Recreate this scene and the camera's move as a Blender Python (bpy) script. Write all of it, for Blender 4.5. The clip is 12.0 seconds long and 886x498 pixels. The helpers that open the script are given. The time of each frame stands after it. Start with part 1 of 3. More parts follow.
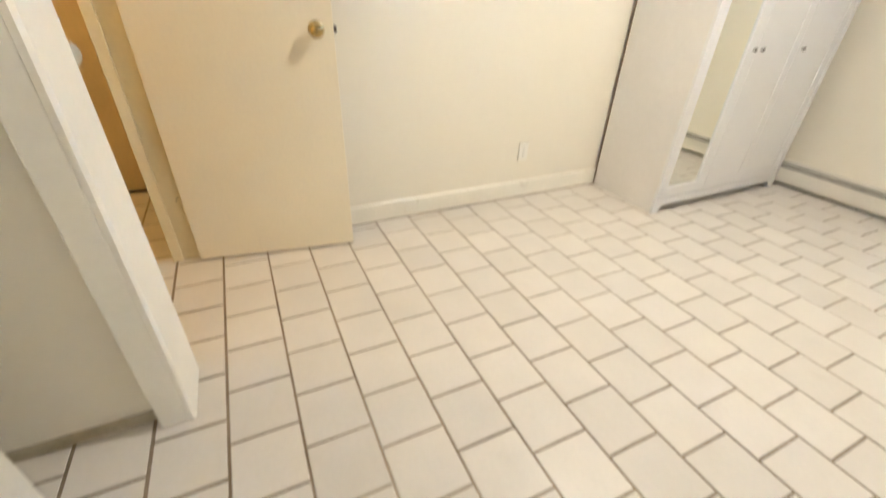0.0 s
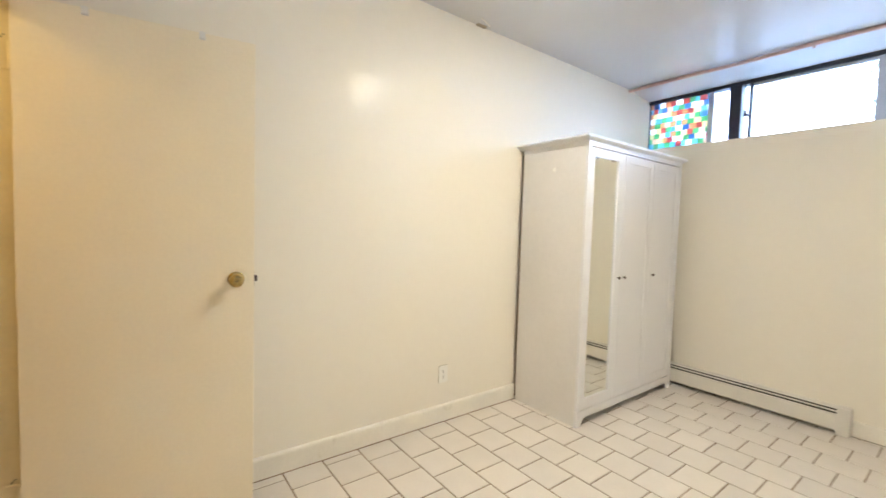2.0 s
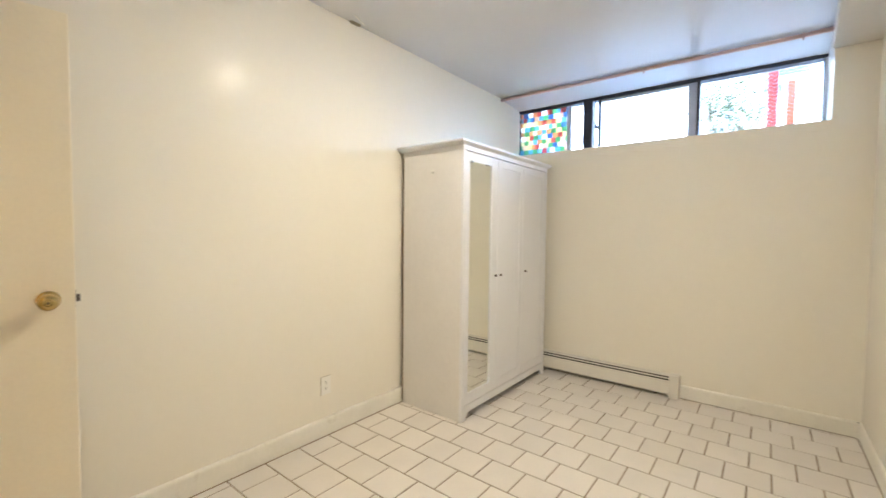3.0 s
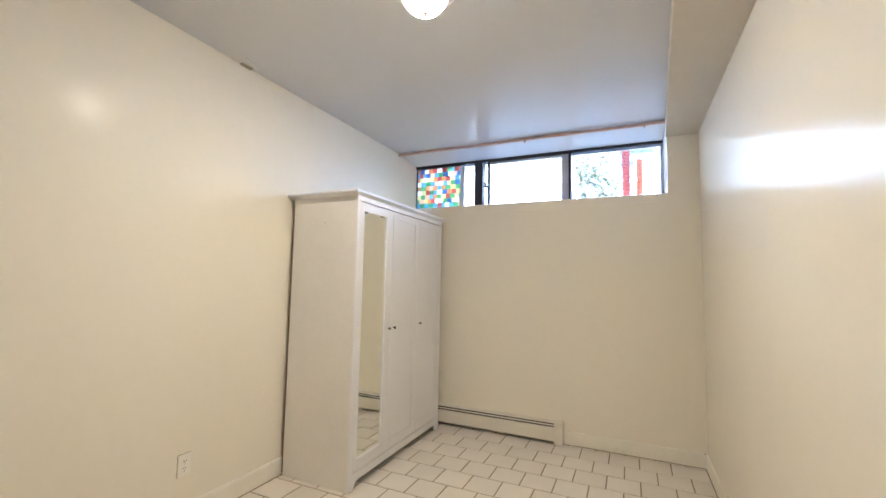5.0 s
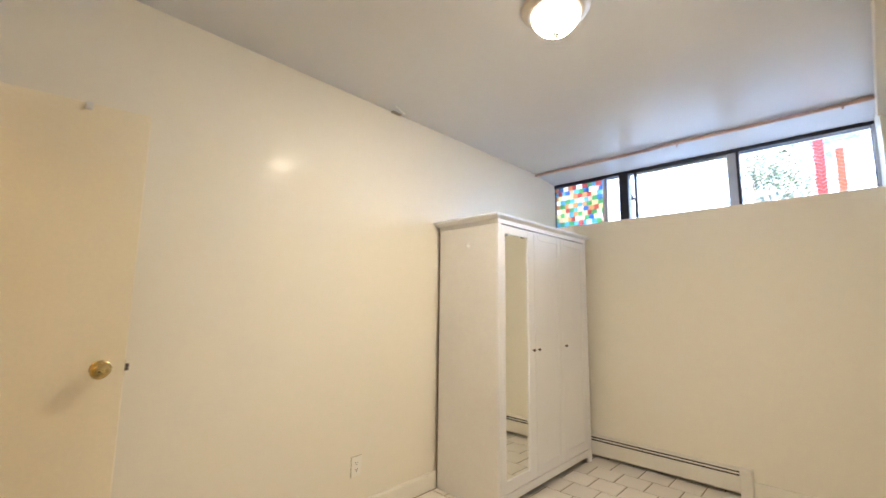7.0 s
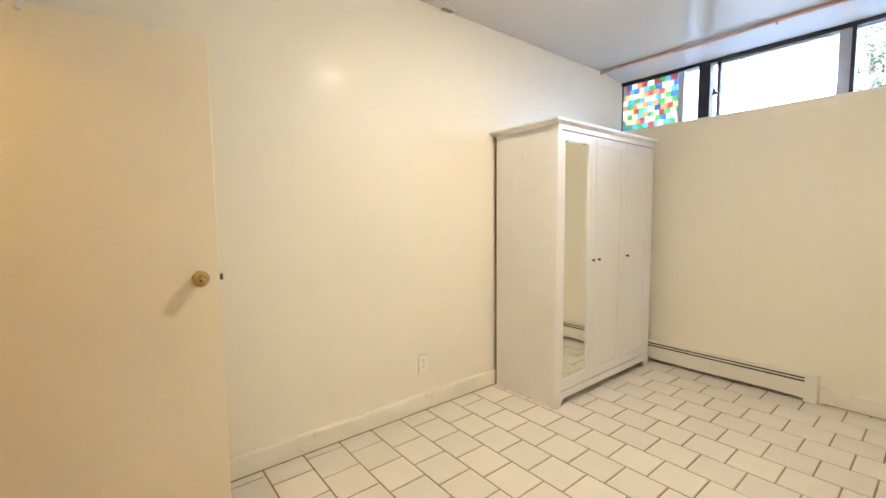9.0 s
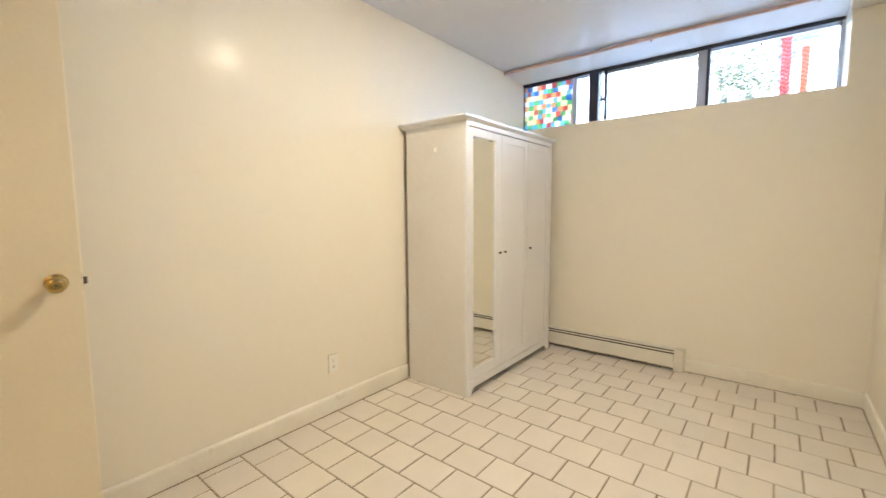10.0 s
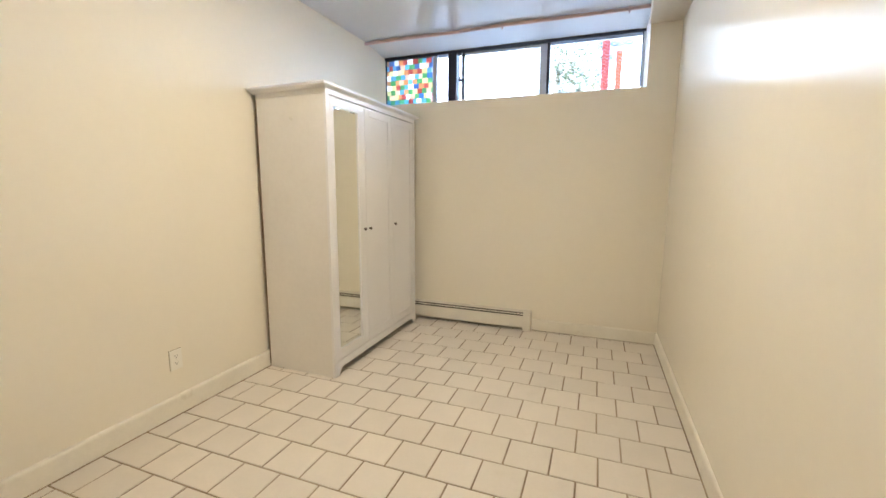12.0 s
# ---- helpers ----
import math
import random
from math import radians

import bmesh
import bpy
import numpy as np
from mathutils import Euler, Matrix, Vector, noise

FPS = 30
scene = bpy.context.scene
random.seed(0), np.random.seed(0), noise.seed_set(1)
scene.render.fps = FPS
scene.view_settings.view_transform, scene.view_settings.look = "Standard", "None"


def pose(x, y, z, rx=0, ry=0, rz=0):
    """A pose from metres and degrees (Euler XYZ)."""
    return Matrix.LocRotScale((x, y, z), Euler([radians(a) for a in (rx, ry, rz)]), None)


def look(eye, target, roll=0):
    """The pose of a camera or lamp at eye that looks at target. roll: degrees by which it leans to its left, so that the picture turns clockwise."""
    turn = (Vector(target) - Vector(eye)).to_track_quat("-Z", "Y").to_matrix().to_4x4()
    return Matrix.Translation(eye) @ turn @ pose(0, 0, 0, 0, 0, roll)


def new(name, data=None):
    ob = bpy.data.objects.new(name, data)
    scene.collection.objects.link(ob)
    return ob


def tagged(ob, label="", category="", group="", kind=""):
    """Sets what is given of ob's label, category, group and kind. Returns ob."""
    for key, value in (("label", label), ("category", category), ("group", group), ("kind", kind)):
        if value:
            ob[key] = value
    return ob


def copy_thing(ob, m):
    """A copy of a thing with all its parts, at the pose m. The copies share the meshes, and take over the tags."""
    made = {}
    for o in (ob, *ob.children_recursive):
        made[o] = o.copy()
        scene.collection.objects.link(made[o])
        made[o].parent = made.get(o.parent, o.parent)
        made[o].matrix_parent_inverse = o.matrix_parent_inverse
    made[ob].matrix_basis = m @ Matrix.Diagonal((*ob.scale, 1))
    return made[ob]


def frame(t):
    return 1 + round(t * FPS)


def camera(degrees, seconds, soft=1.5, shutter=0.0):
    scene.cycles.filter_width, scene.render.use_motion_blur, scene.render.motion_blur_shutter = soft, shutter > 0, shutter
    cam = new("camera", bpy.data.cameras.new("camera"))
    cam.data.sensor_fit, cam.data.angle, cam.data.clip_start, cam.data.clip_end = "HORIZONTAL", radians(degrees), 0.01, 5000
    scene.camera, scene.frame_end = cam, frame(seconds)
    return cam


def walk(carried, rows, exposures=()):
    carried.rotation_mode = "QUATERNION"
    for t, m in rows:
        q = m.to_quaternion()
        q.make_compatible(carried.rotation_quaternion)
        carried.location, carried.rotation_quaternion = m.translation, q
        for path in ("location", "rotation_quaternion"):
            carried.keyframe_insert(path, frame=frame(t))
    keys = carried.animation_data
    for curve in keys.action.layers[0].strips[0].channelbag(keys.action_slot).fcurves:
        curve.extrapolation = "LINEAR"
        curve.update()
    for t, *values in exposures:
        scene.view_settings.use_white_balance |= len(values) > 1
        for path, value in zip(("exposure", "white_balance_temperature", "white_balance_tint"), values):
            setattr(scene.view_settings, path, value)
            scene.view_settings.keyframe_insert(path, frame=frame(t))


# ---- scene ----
cam = camera(94.3, 12.0, 1.5, 0.4)
PATH = [
    (0, (2.185, 0.951, 1.188), (0.659, 1.701, 0.136), 2.2),
    (0.5, (2.168, 0.95, 1.261), (0.455, 1.833, 0.728), 2.6),
    (0.8, (2.149, 0.912, 1.295), (0.41, 1.845, 0.974), 2.7),
    (1, (2.183, 0.939, 1.279), (0.424, 1.868, 1.068), 2.2),
    (1.5, (2.16, 0.931, 1.283), (0.445, 1.953, 1.159), 1.9),
    (2, (2.148, 0.948, 1.296), (0.551, 2.147, 1.191), 1.7),
    (2.5, (2.163, 0.997, 1.3), (0.736, 2.395, 1.207), 1.0),
    (3, (2.173, 1.027, 1.303), (0.936, 2.596, 1.217), 0.6),
    (3.5, (2.174, 1.049, 1.309), (1.134, 2.755, 1.229), 0.4),
    (5.5, (2.199, 1.076, 1.322), (1.372, 2.88, 1.561), 1.6),
    (6, (2.191, 1.073, 1.325), (1.223, 2.799, 1.62), 1.4),
    (6.5, (2.208, 1.072, 1.314), (1.032, 2.661, 1.619), 1.3),
    (7, (2.204, 1.042, 1.306), (0.828, 2.47, 1.566), 0.7),
    (9, (2.194, 1.02, 1.298), (0.637, 2.265, 1.14), -0.6),
    (9.5, (2.201, 1.034, 1.299), (0.768, 2.416, 1.108), -0.5),
    (10, (2.177, 1.04, 1.295), (0.923, 2.587, 1.107), -0.4),
    (10.5, (2.171, 1.057, 1.291), (1.098, 2.735, 1.114), -0.3),
    (11, (2.178, 1.059, 1.294), (1.275, 2.834, 1.105), -0.3),
    (11.5, (2.185, 1.068, 1.292), (1.429, 2.907, 1.082), -0.1),
    (12, (2.172, 1.062, 1.279), (1.48, 2.915, 0.984), 0.3),
]
EXPOSURES = [(0, 4.53, 5650, 10), (0.8, 4.42, 5600, 10), (2, 4.33, 5700, 10), (3.5, 4.12, 5900, 10), (5.4, 3.90, 5900, 13), (6.6, 3.98, 6100, 13), (7.2, 4.08, 6300, 12), (9, 4.24, 6330, 11), (10.5, 4.12, 6260, 11), (12, 4.02, 6230, 11)]
walk(cam, [(t, look(eye, target, roll)) for t, eye, target, roll in PATH], EXPOSURES)

# ---- world and sun ----
world = bpy.data.worlds.new("sky")
scene.world = world
world.use_nodes = True
wn = world.node_tree
sky = wn.nodes.new("ShaderNodeTexSky")
sky.sky_type = "NISHITA"
sky.sun_disc = False
sky.sun_elevation = radians(48)
sky.sun_rotation = radians(170)
wn.nodes["Background"].inputs["Strength"].default_value = 0.135
wn.links.new(sky.outputs[0], wn.nodes["Background"].inputs["Color"])
sun = new("sun", bpy.data.lights.new("sun", "SUN"))
sun.data.energy, sun.data.angle, sun.data.color = 4.5, radians(0.6), (1.0, 0.98, 0.95)
sun.matrix_world = look((0.0, -6.0, 9.0), (1.2, 3.0, 0.0))
LAMP_STRENGTH = 44.0
LAMP_COLOR = (1.0, 0.845, 0.61)
hall_lamp = new("hall_lamp", bpy.data.lights.new("hall_lamp", "POINT"))
hall_lamp.data.energy, hall_lamp.data.color, hall_lamp.data.shadow_soft_size = 0.8, (1.0, 0.70, 0.26), 0.08
hall_lamp.location = (0.42, -0.20, 2.35)


# ---- materials ----
def material(name, color, rough=0.5, metal=0.0, vary=0.06, scale=3.0, fine=60.0, bump=0.0, bump_scale=40.0,
             wave=0.0, wave_scale=1.5, spec=0.5, random_tint=0.0, dirt=None, dirt_scale=1.2, dirt_low=0.55, dirt_high=0.75, coat=0.0, rough_vary=0.12):
    """Principled paint, metal or stone with variation at two scales, fine relief and slow waviness."""
    m = bpy.data.materials.new(name)
    m.use_nodes = True
    t = m.node_tree
    n, link = t.nodes, t.links.new
    b = n["Principled BSDF"]
    b.inputs["Roughness"].default_value = rough
    b.inputs["Metallic"].default_value = metal
    b.inputs["Specular IOR Level"].default_value = spec
    b.inputs["Coat Weight"].default_value = coat
    co = n.new("ShaderNodeTexCoord").outputs["Object"] if not random_tint else n.new("ShaderNodeNewGeometry").outputs["Position"]

    def noise_tex(s, detail=4.0):
        x = n.new("ShaderNodeTexNoise")
        x.inputs["Scale"].default_value, x.inputs["Detail"].default_value = s, detail
        link(co, x.inputs["Vector"])
        return x.outputs["Fac"]

    def ramp(fac, lo, hi, c0, c1):
        r = n.new("ShaderNodeMapRange")
        r.inputs["From Min"].default_value, r.inputs["From Max"].default_value = lo, hi
        r.inputs["To Min"].default_value, r.inputs["To Max"].default_value = c0, c1
        link(fac, r.inputs["Value"])
        return r.outputs["Result"]

    def times(a, c):
        x = n.new("ShaderNodeMath")
        x.operation = "MULTIPLY"
        link(a, x.inputs[0])
        if isinstance(c, float):
            x.inputs[1].default_value = c
        else:
            link(c, x.inputs[1])
        return x.outputs[0]

    value = times(ramp(noise_tex(scale), 0.3, 0.7, 1 - vary, 1 + vary), ramp(noise_tex(fine), 0.3, 0.7, 1 - vary * 0.5, 1 + vary * 0.5))
    if random_tint:
        value = times(value, ramp(n.new("ShaderNodeObjectInfo").outputs["Random"], 0.0, 1.0, 1 - random_tint, 1 + random_tint))
    mix = n.new("ShaderNodeMix")
    mix.data_type, mix.blend_type = "RGBA", "MULTIPLY"
    mix.inputs["Factor"].default_value = 1.0
    mix.inputs["A"].default_value = (*color, 1)
    link(value, mix.inputs["B"])
    out = mix.outputs["Result"]
    if dirt:
        d = n.new("ShaderNodeMix")
        d.data_type = "RGBA"
        d.inputs["B"].default_value = (*dirt, 1)
        link(out, d.inputs["A"])
        link(ramp(noise_tex(dirt_scale, 8.0), dirt_low, dirt_high, 0.0, 0.55), d.inputs["Factor"])
        out = d.outputs["Result"]
    link(out, b.inputs["Base Color"])
    if rough_vary:
        link(ramp(noise_tex(scale * 2.3), 0.3, 0.7, rough * (1 - rough_vary), rough * (1 + rough_vary)), b.inputs["Roughness"])
    normal = None
    for strength, s, dist in ((bump, bump_scale, 0.002), (wave, wave_scale, 0.03)):
        if strength:
            u = n.new("ShaderNodeBump")
            u.inputs["Strength"].default_value, u.inputs["Distance"].default_value = strength, dist
            link(noise_tex(s, 2.0), u.inputs["Height"])
            if normal:
                link(normal, u.inputs["Normal"])
            normal = u.outputs["Normal"]
    if normal:
        link(normal, b.inputs["Normal"])
    return m


def pane_material(name, tint, gloss=0.06):
    """Clear or tinted sheet: light passes, a little gloss stays."""
    m = bpy.data.materials.new(name)
    m.use_nodes = True
    t = m.node_tree
    n, link = t.nodes, t.links.new
    n.remove(n["Principled BSDF"])
    clear, shine, mix = n.new("ShaderNodeBsdfTransparent"), n.new("ShaderNodeBsdfGlossy"), n.new("ShaderNodeMixShader")
    clear.inputs["Color"].default_value = (*tint, 1)
    shine.inputs["Roughness"].default_value = 0.03
    mix.inputs["Fac"].default_value = gloss
    link(clear.outputs[0], mix.inputs[1])
    link(shine.outputs[0], mix.inputs[2])
    link(mix.outputs[0], n["Material Output"].inputs["Surface"])
    return m


def glow_material(name, color, strength):
    m = bpy.data.materials.new(name)
    m.use_nodes = True
    b = m.node_tree.nodes["Principled BSDF"]
    b.inputs["Base Color"].default_value = (0.8, 0.8, 0.78, 1)
    b.inputs["Roughness"].default_value = 0.25
    b.inputs["Emission Color"].default_value = (*color, 1)
    b.inputs["Emission Strength"].default_value = strength
    return m


WALL = material("cream_satin_wall_paint", (0.87, 0.828, 0.73), rough=0.19, vary=0.006, scale=24, fine=130, rough_vary=0.0, bump=0.03, bump_scale=120, spec=0.085, wave=0.05, wave_scale=1.6)
# White ceiling; the blue of the window's daylight is put into its paint.
CEILING = material("daylight_tinted_gloss_ceiling_paint", (0.69, 0.70, 0.735), rough=0.27, vary=0.006, scale=24, fine=110, rough_vary=0.0, bump=0.03, bump_scale=90, spec=0.5)
TRIM = material("cream_trim_paint", (0.85, 0.82, 0.74), rough=0.36, vary=0.04, scale=5, fine=60, bump=0.15, bump_scale=60, dirt=(0.45, 0.38, 0.27), dirt_scale=9, dirt_low=0.62, dirt_high=0.8)
FRAME_PAINT = material("aged_cream_door_frame_paint", (0.90, 0.88, 0.82), rough=0.38, vary=0.025, scale=4, fine=50, bump=0.2, bump_scale=45, dirt=(0.55, 0.46, 0.32), dirt_scale=7, dirt_low=0.76, dirt_high=0.95)
# Scuffed cream paint; the hall lamp's yellow light is mixed into its colour.
JAMB_PAINT = material("hall_lit_cream_jamb_paint", (0.84, 0.75, 0.52), rough=0.38, vary=0.05, scale=5, fine=50, bump=0.25, bump_scale=45, dirt=(0.36, 0.26, 0.14), dirt_scale=6, dirt_low=0.66, dirt_high=0.88)
DOOR_PAINT = material("flat_cream_door_paint", (0.88, 0.805, 0.64), rough=0.42, vary=0.03, scale=1.6, fine=70, bump=0.15, bump_scale=120)
# Dusty skirting colour, used too for the outlet's painted edge shadow.
DUST_SHADE = material("skirting_dust_and_edge_shade", (0.42, 0.37, 0.27), rough=0.8, vary=0.15, scale=6, fine=60, bump=0.2)
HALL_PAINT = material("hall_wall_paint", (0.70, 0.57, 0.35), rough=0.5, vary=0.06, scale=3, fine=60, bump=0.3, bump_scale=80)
# Wall cream with the shade under the soffit put into its colour.
SOFFIT_PAINT = material("shaded_cream_soffit_paint", (0.66, 0.61, 0.52), rough=0.4, vary=0.02, scale=6, fine=60, bump=0.05, bump_scale=90)
TILE = material("glazed_offwhite_floor_tile", (0.745, 0.70, 0.642), rough=0.36, vary=0.03, scale=5, fine=55, bump=0.08, bump_scale=35, random_tint=0.04, dirt=(0.50, 0.43, 0.35), dirt_scale=3.5, dirt_low=0.66, dirt_high=0.95)
GROUT = material("brown_grey_grout", (0.29, 0.225, 0.16), rough=0.9, vary=0.25, scale=4, fine=80, bump=0.5, bump_scale=150, dirt=(0.56, 0.48, 0.38), dirt_scale=1.4, dirt_low=0.52, dirt_high=0.68)
WARDROBE = material("white_painted_fibreboard", (0.81, 0.81, 0.83), rough=0.36, vary=0.015, scale=2, fine=50, bump=0.05, bump_scale=110)
WARDROBE_SIDE = material("white_foil_side_board", (0.80, 0.785, 0.775), rough=0.42, vary=0.03, scale=2, fine=40, bump=0.05, bump_scale=110)
BACKBOARD = material("brown_hardboard_back", (0.17, 0.10, 0.06), rough=0.8, vary=0.1, bump=0.2)
MIRROR = material("silvered_mirror", (0.90, 0.91, 0.86), rough=0.015, metal=1.0, vary=0.0)
DARK_METAL = material("dark_bronze_knob_metal", (0.12, 0.10, 0.09), rough=0.4, metal=0.9)
CHROME = material("worn_steel", (0.55, 0.53, 0.5), rough=0.2, metal=1.0)
BRASS = material("polished_brass", (0.50, 0.38, 0.16), rough=0.15, metal=1.0, vary=0.04, scale=20)
HEATER = material("cream_enamelled_sheet_steel", (0.78, 0.75, 0.68), rough=0.36, vary=0.03, scale=4, fine=50, bump=0.05)
DARK = material("slot_shade_and_sealant_black", (0.035, 0.028, 0.022), rough=0.9, vary=0.2)
FIN = material("aluminium_fin", (0.35, 0.34, 0.33), rough=0.5, metal=0.8)
PLASTIC = material("ivory_outlet_plastic", (0.88, 0.86, 0.80), rough=0.36, vary=0.01)
WHITE_PLASTIC = material("white_plastic", (0.80, 0.79, 0.76), rough=0.4, vary=0.02)
CLIP_SHADOW = material("clip_shadow_grey", (0.36, 0.32, 0.26), rough=0.6, vary=0.1)
SLOT = material("outlet_slot_black", (0.05, 0.045, 0.04), rough=0.7)
COPPER = material("salmon_painted_pipe", (0.60, 0.42, 0.38), rough=0.38, vary=0.12, scale=12, fine=90, bump=0.1)
WINDOW_DARK = material("dark_navy_aluminium_frame", (0.022, 0.026, 0.045), rough=0.45, vary=0.15, scale=8, bump=0.1)
WINDOW_GREY = material("lilac_grey_sash_frame", (0.50, 0.52, 0.60), rough=0.4, vary=0.05, scale=8)
GLASS = pane_material("window_glass", (0.96, 0.97, 0.96))
LAMP_METAL = material("brushed_satin_nickel", (0.62, 0.56, 0.50), rough=0.38, metal=0.85, vary=0.05, scale=20)
FINIAL_METAL = material("dull_nickel_finial", (0.16, 0.15, 0.14), rough=0.55, metal=0.6, vary=0.05, scale=20)
LAMP_GLASS = glow_material("lit_opal_glass", LAMP_COLOR, LAMP_STRENGTH)
LAMP_EDGE = glow_material("dimmer_opal_glass_edge", LAMP_COLOR, LAMP_STRENGTH * 0.015)
# Pale facade tinted blue so the light it bounces indoors turns cooler.
FACADE = material("daylight_cooling_blue_facade", (0.44, 0.56, 0.74), rough=0.8, vary=0.05, scale=0.8, fine=10, bump=0.2)
FACADE_GLASS = material("facade_window_glass", (0.10, 0.14, 0.22), rough=0.15)
RED_PAINT = material("orange_red_post_paint", (0.42, 0.055, 0.04), rough=0.5, vary=0.08)
ORANGE_PAINT = material("orange_netting_post", (0.46, 0.11, 0.035), rough=0.5, vary=0.1)
LEAF = material("green_leaf", (0.055, 0.08, 0.05), rough=0.6, vary=0.3, scale=2, fine=15)
BARK = material("grey_bark", (0.16, 0.13, 0.10), rough=0.9, vary=0.2, bump=0.6)
WIRE = material("galvanised_wire", (0.45, 0.46, 0.47), rough=0.45, metal=0.7)
GROUND = material("grey_concrete_ground", (0.45, 0.44, 0.42), rough=0.9, vary=0.12, scale=1.5, fine=30, bump=0.3)
FILM_COLORS = {
    "red": (0.62, 0.17, 0.14), "orange": (0.76, 0.38, 0.17), "yellow": (0.80, 0.68, 0.33), "green": (0.22, 0.52, 0.25),
    "blue": (0.14, 0.28, 0.52), "sky_blue": (0.22, 0.50, 0.64), "white": (0.85, 0.87, 0.88), "peach": (0.80, 0.54, 0.38),
}


def film_material(name, tint):
    """Milky coloured film: most light is scattered on its way through, some passes straight."""
    m = bpy.data.materials.new(name)
    m.use_nodes = True
    t = m.node_tree
    n, link = t.nodes, t.links.new
    n.remove(n["Principled BSDF"])
    clear, milky, mix = n.new("ShaderNodeBsdfTransparent"), n.new("ShaderNodeBsdfTranslucent"), n.new("ShaderNodeMixShader")
    for node in (clear, milky):
        node.inputs["Color"].default_value = (*tint, 1)
    mix.inputs["Fac"].default_value = 0.8
    link(clear.outputs[0], mix.inputs[1])
    link(milky.outputs[0], mix.inputs[2])
    link(mix.outputs[0], n["Material Output"].inputs["Surface"])
    return m


FILM = {k: film_material("film_" + k, tuple(0.85 * (0.78 * c + 0.22 * sum(v) / 3) for c in v)) for k, v in FILM_COLORS.items()}


# ---- mesh helpers ----
def box(bm, lo, hi, bevel=0.0):
    made = bmesh.ops.create_cube(bm, size=1.0)["verts"]
    lo, hi = Vector(lo), Vector(hi)
    for v in made:
        v.co = Vector([(lo[i] + hi[i]) / 2 + v.co[i] * (hi[i] - lo[i]) for i in range(3)])
    if bevel:
        edges = list({e for v in made for e in v.link_edges})
        bmesh.ops.bevel(bm, geom=edges, offset=bevel, segments=2, affect="EDGES", profile=0.5)
    return bm


def boxes(*items, bevel=0.0):
    bm = bmesh.new()
    for lo, hi in items:
        box(bm, lo, hi, bevel)
    return bm


def prism(outline, axis, a, b):
    """A closed outline of (u, v) pairs drawn out from a to b along x, y or z."""
    bm = bmesh.new()
    put = {"x": lambda u, v, w: (w, u, v), "y": lambda u, v, w: (u, w, v), "z": lambda u, v, w: (u, v, w)}[axis]
    rings = [[bm.verts.new(put(u, v, w)) for u, v in outline] for w in (a, b)]
    n = len(outline)
    for i in range(n):
        bm.faces.new((rings[0][i], rings[0][(i + 1) % n], rings[1][(i + 1) % n], rings[1][i]))
    bm.faces.new(rings[0])
    bm.faces.new(rings[1])
    bmesh.ops.recalc_face_normals(bm, faces=bm.faces)
    return bm


def lathe(profile, centre, axis="z", steps=32, flip=1.0):
    """A profile of (radius, height) pairs turned round an axis through centre."""
    bm = bmesh.new()
    c = Vector(centre)
    rings = []
    for r, h in profile:
        ring = []
        for i in range(steps):
            a = 2 * math.pi * i / steps
            u, v = r * math.cos(a), r * math.sin(a)
            p = {"z": (u, v, h * flip), "x": (h * flip, u, v), "y": (u, h * flip, v)}[axis]
            ring.append(bm.verts.new(c + Vector(p)))
        rings.append(ring)
    for lo, hi in zip(rings, rings[1:]):
        for i in range(steps):
            bm.faces.new((lo[i], lo[(i + 1) % steps], hi[(i + 1) % steps], hi[i]))
    bm.faces.new(rings[0])
    bm.faces.new(rings[-1])
    bmesh.ops.remove_doubles(bm, verts=bm.verts, dist=1e-5)
    bmesh.ops.recalc_face_normals(bm, faces=bm.faces)
    return bm


def tube(points, radius, steps=10):
    bm = bmesh.new()
    pts = [Vector(p) for p in points]
    rings = []
    for i, p in enumerate(pts):
        d = (pts[min(i + 1, len(pts) - 1)] - pts[max(i - 1, 0)]).normalized()
        side = d.orthogonal().normalized() if not rings else (last - last.dot(d) * d).normalized()
        last = side
        up = d.cross(side)
        rings.append([bm.verts.new(p + radius * (math.cos(2 * math.pi * k / steps) * side + math.sin(2 * math.pi * k / steps) * up)) for k in range(steps)])
    for lo, hi in zip(rings, rings[1:]):
        for k in range(steps):
            bm.faces.new((lo[k], lo[(k + 1) % steps], hi[(k + 1) % steps], hi[k]))
    bm.faces.new(rings[0])
    bm.faces.new(rings[-1])
    bmesh.ops.recalc_face_normals(bm, faces=bm.faces)
    return bm


def mesh_of(name, bm, mat, smooth=False):
    me = bpy.data.meshes.new(name)
    bm.to_mesh(me)
    bm.free()
    me.materials.append(mat)
    if smooth:
        me.shade_smooth()
        me.set_sharp_from_angle(angle=radians(35))
    return me


def part(name, bm, mat, parent, label="", smooth=False):
    ob = new(name, mesh_of(name, bm, mat, smooth))
    ob.parent = parent
    if label:
        tagged(ob, label)
    return ob


def thing(name, label, category, at=(0, 0, 0), group="", kind=""):
    ob = new(name)
    ob.location = at
    ob.empty_display_size = 0.05
    return tagged(ob, label, category, group, kind)


def structure(name, bm, mat, label, category, smooth=False):
    return tagged(new(name, mesh_of(name, bm, mat, smooth)), label, category, kind="structure")


# ---- plan ----
W, L = 2.69, 4.73          # right wall, window wall
H = 2.655                  # ceiling
DOOR_Y = 0.618             # room face of the doorway wall
SOUTH = 0.12
SILL = 2.06
GLASS_Y = 5.13
SIDE_X = 1.05              # face of the short wall beside the doorway
HALL_X, HALL_Y = -1.00, -0.75

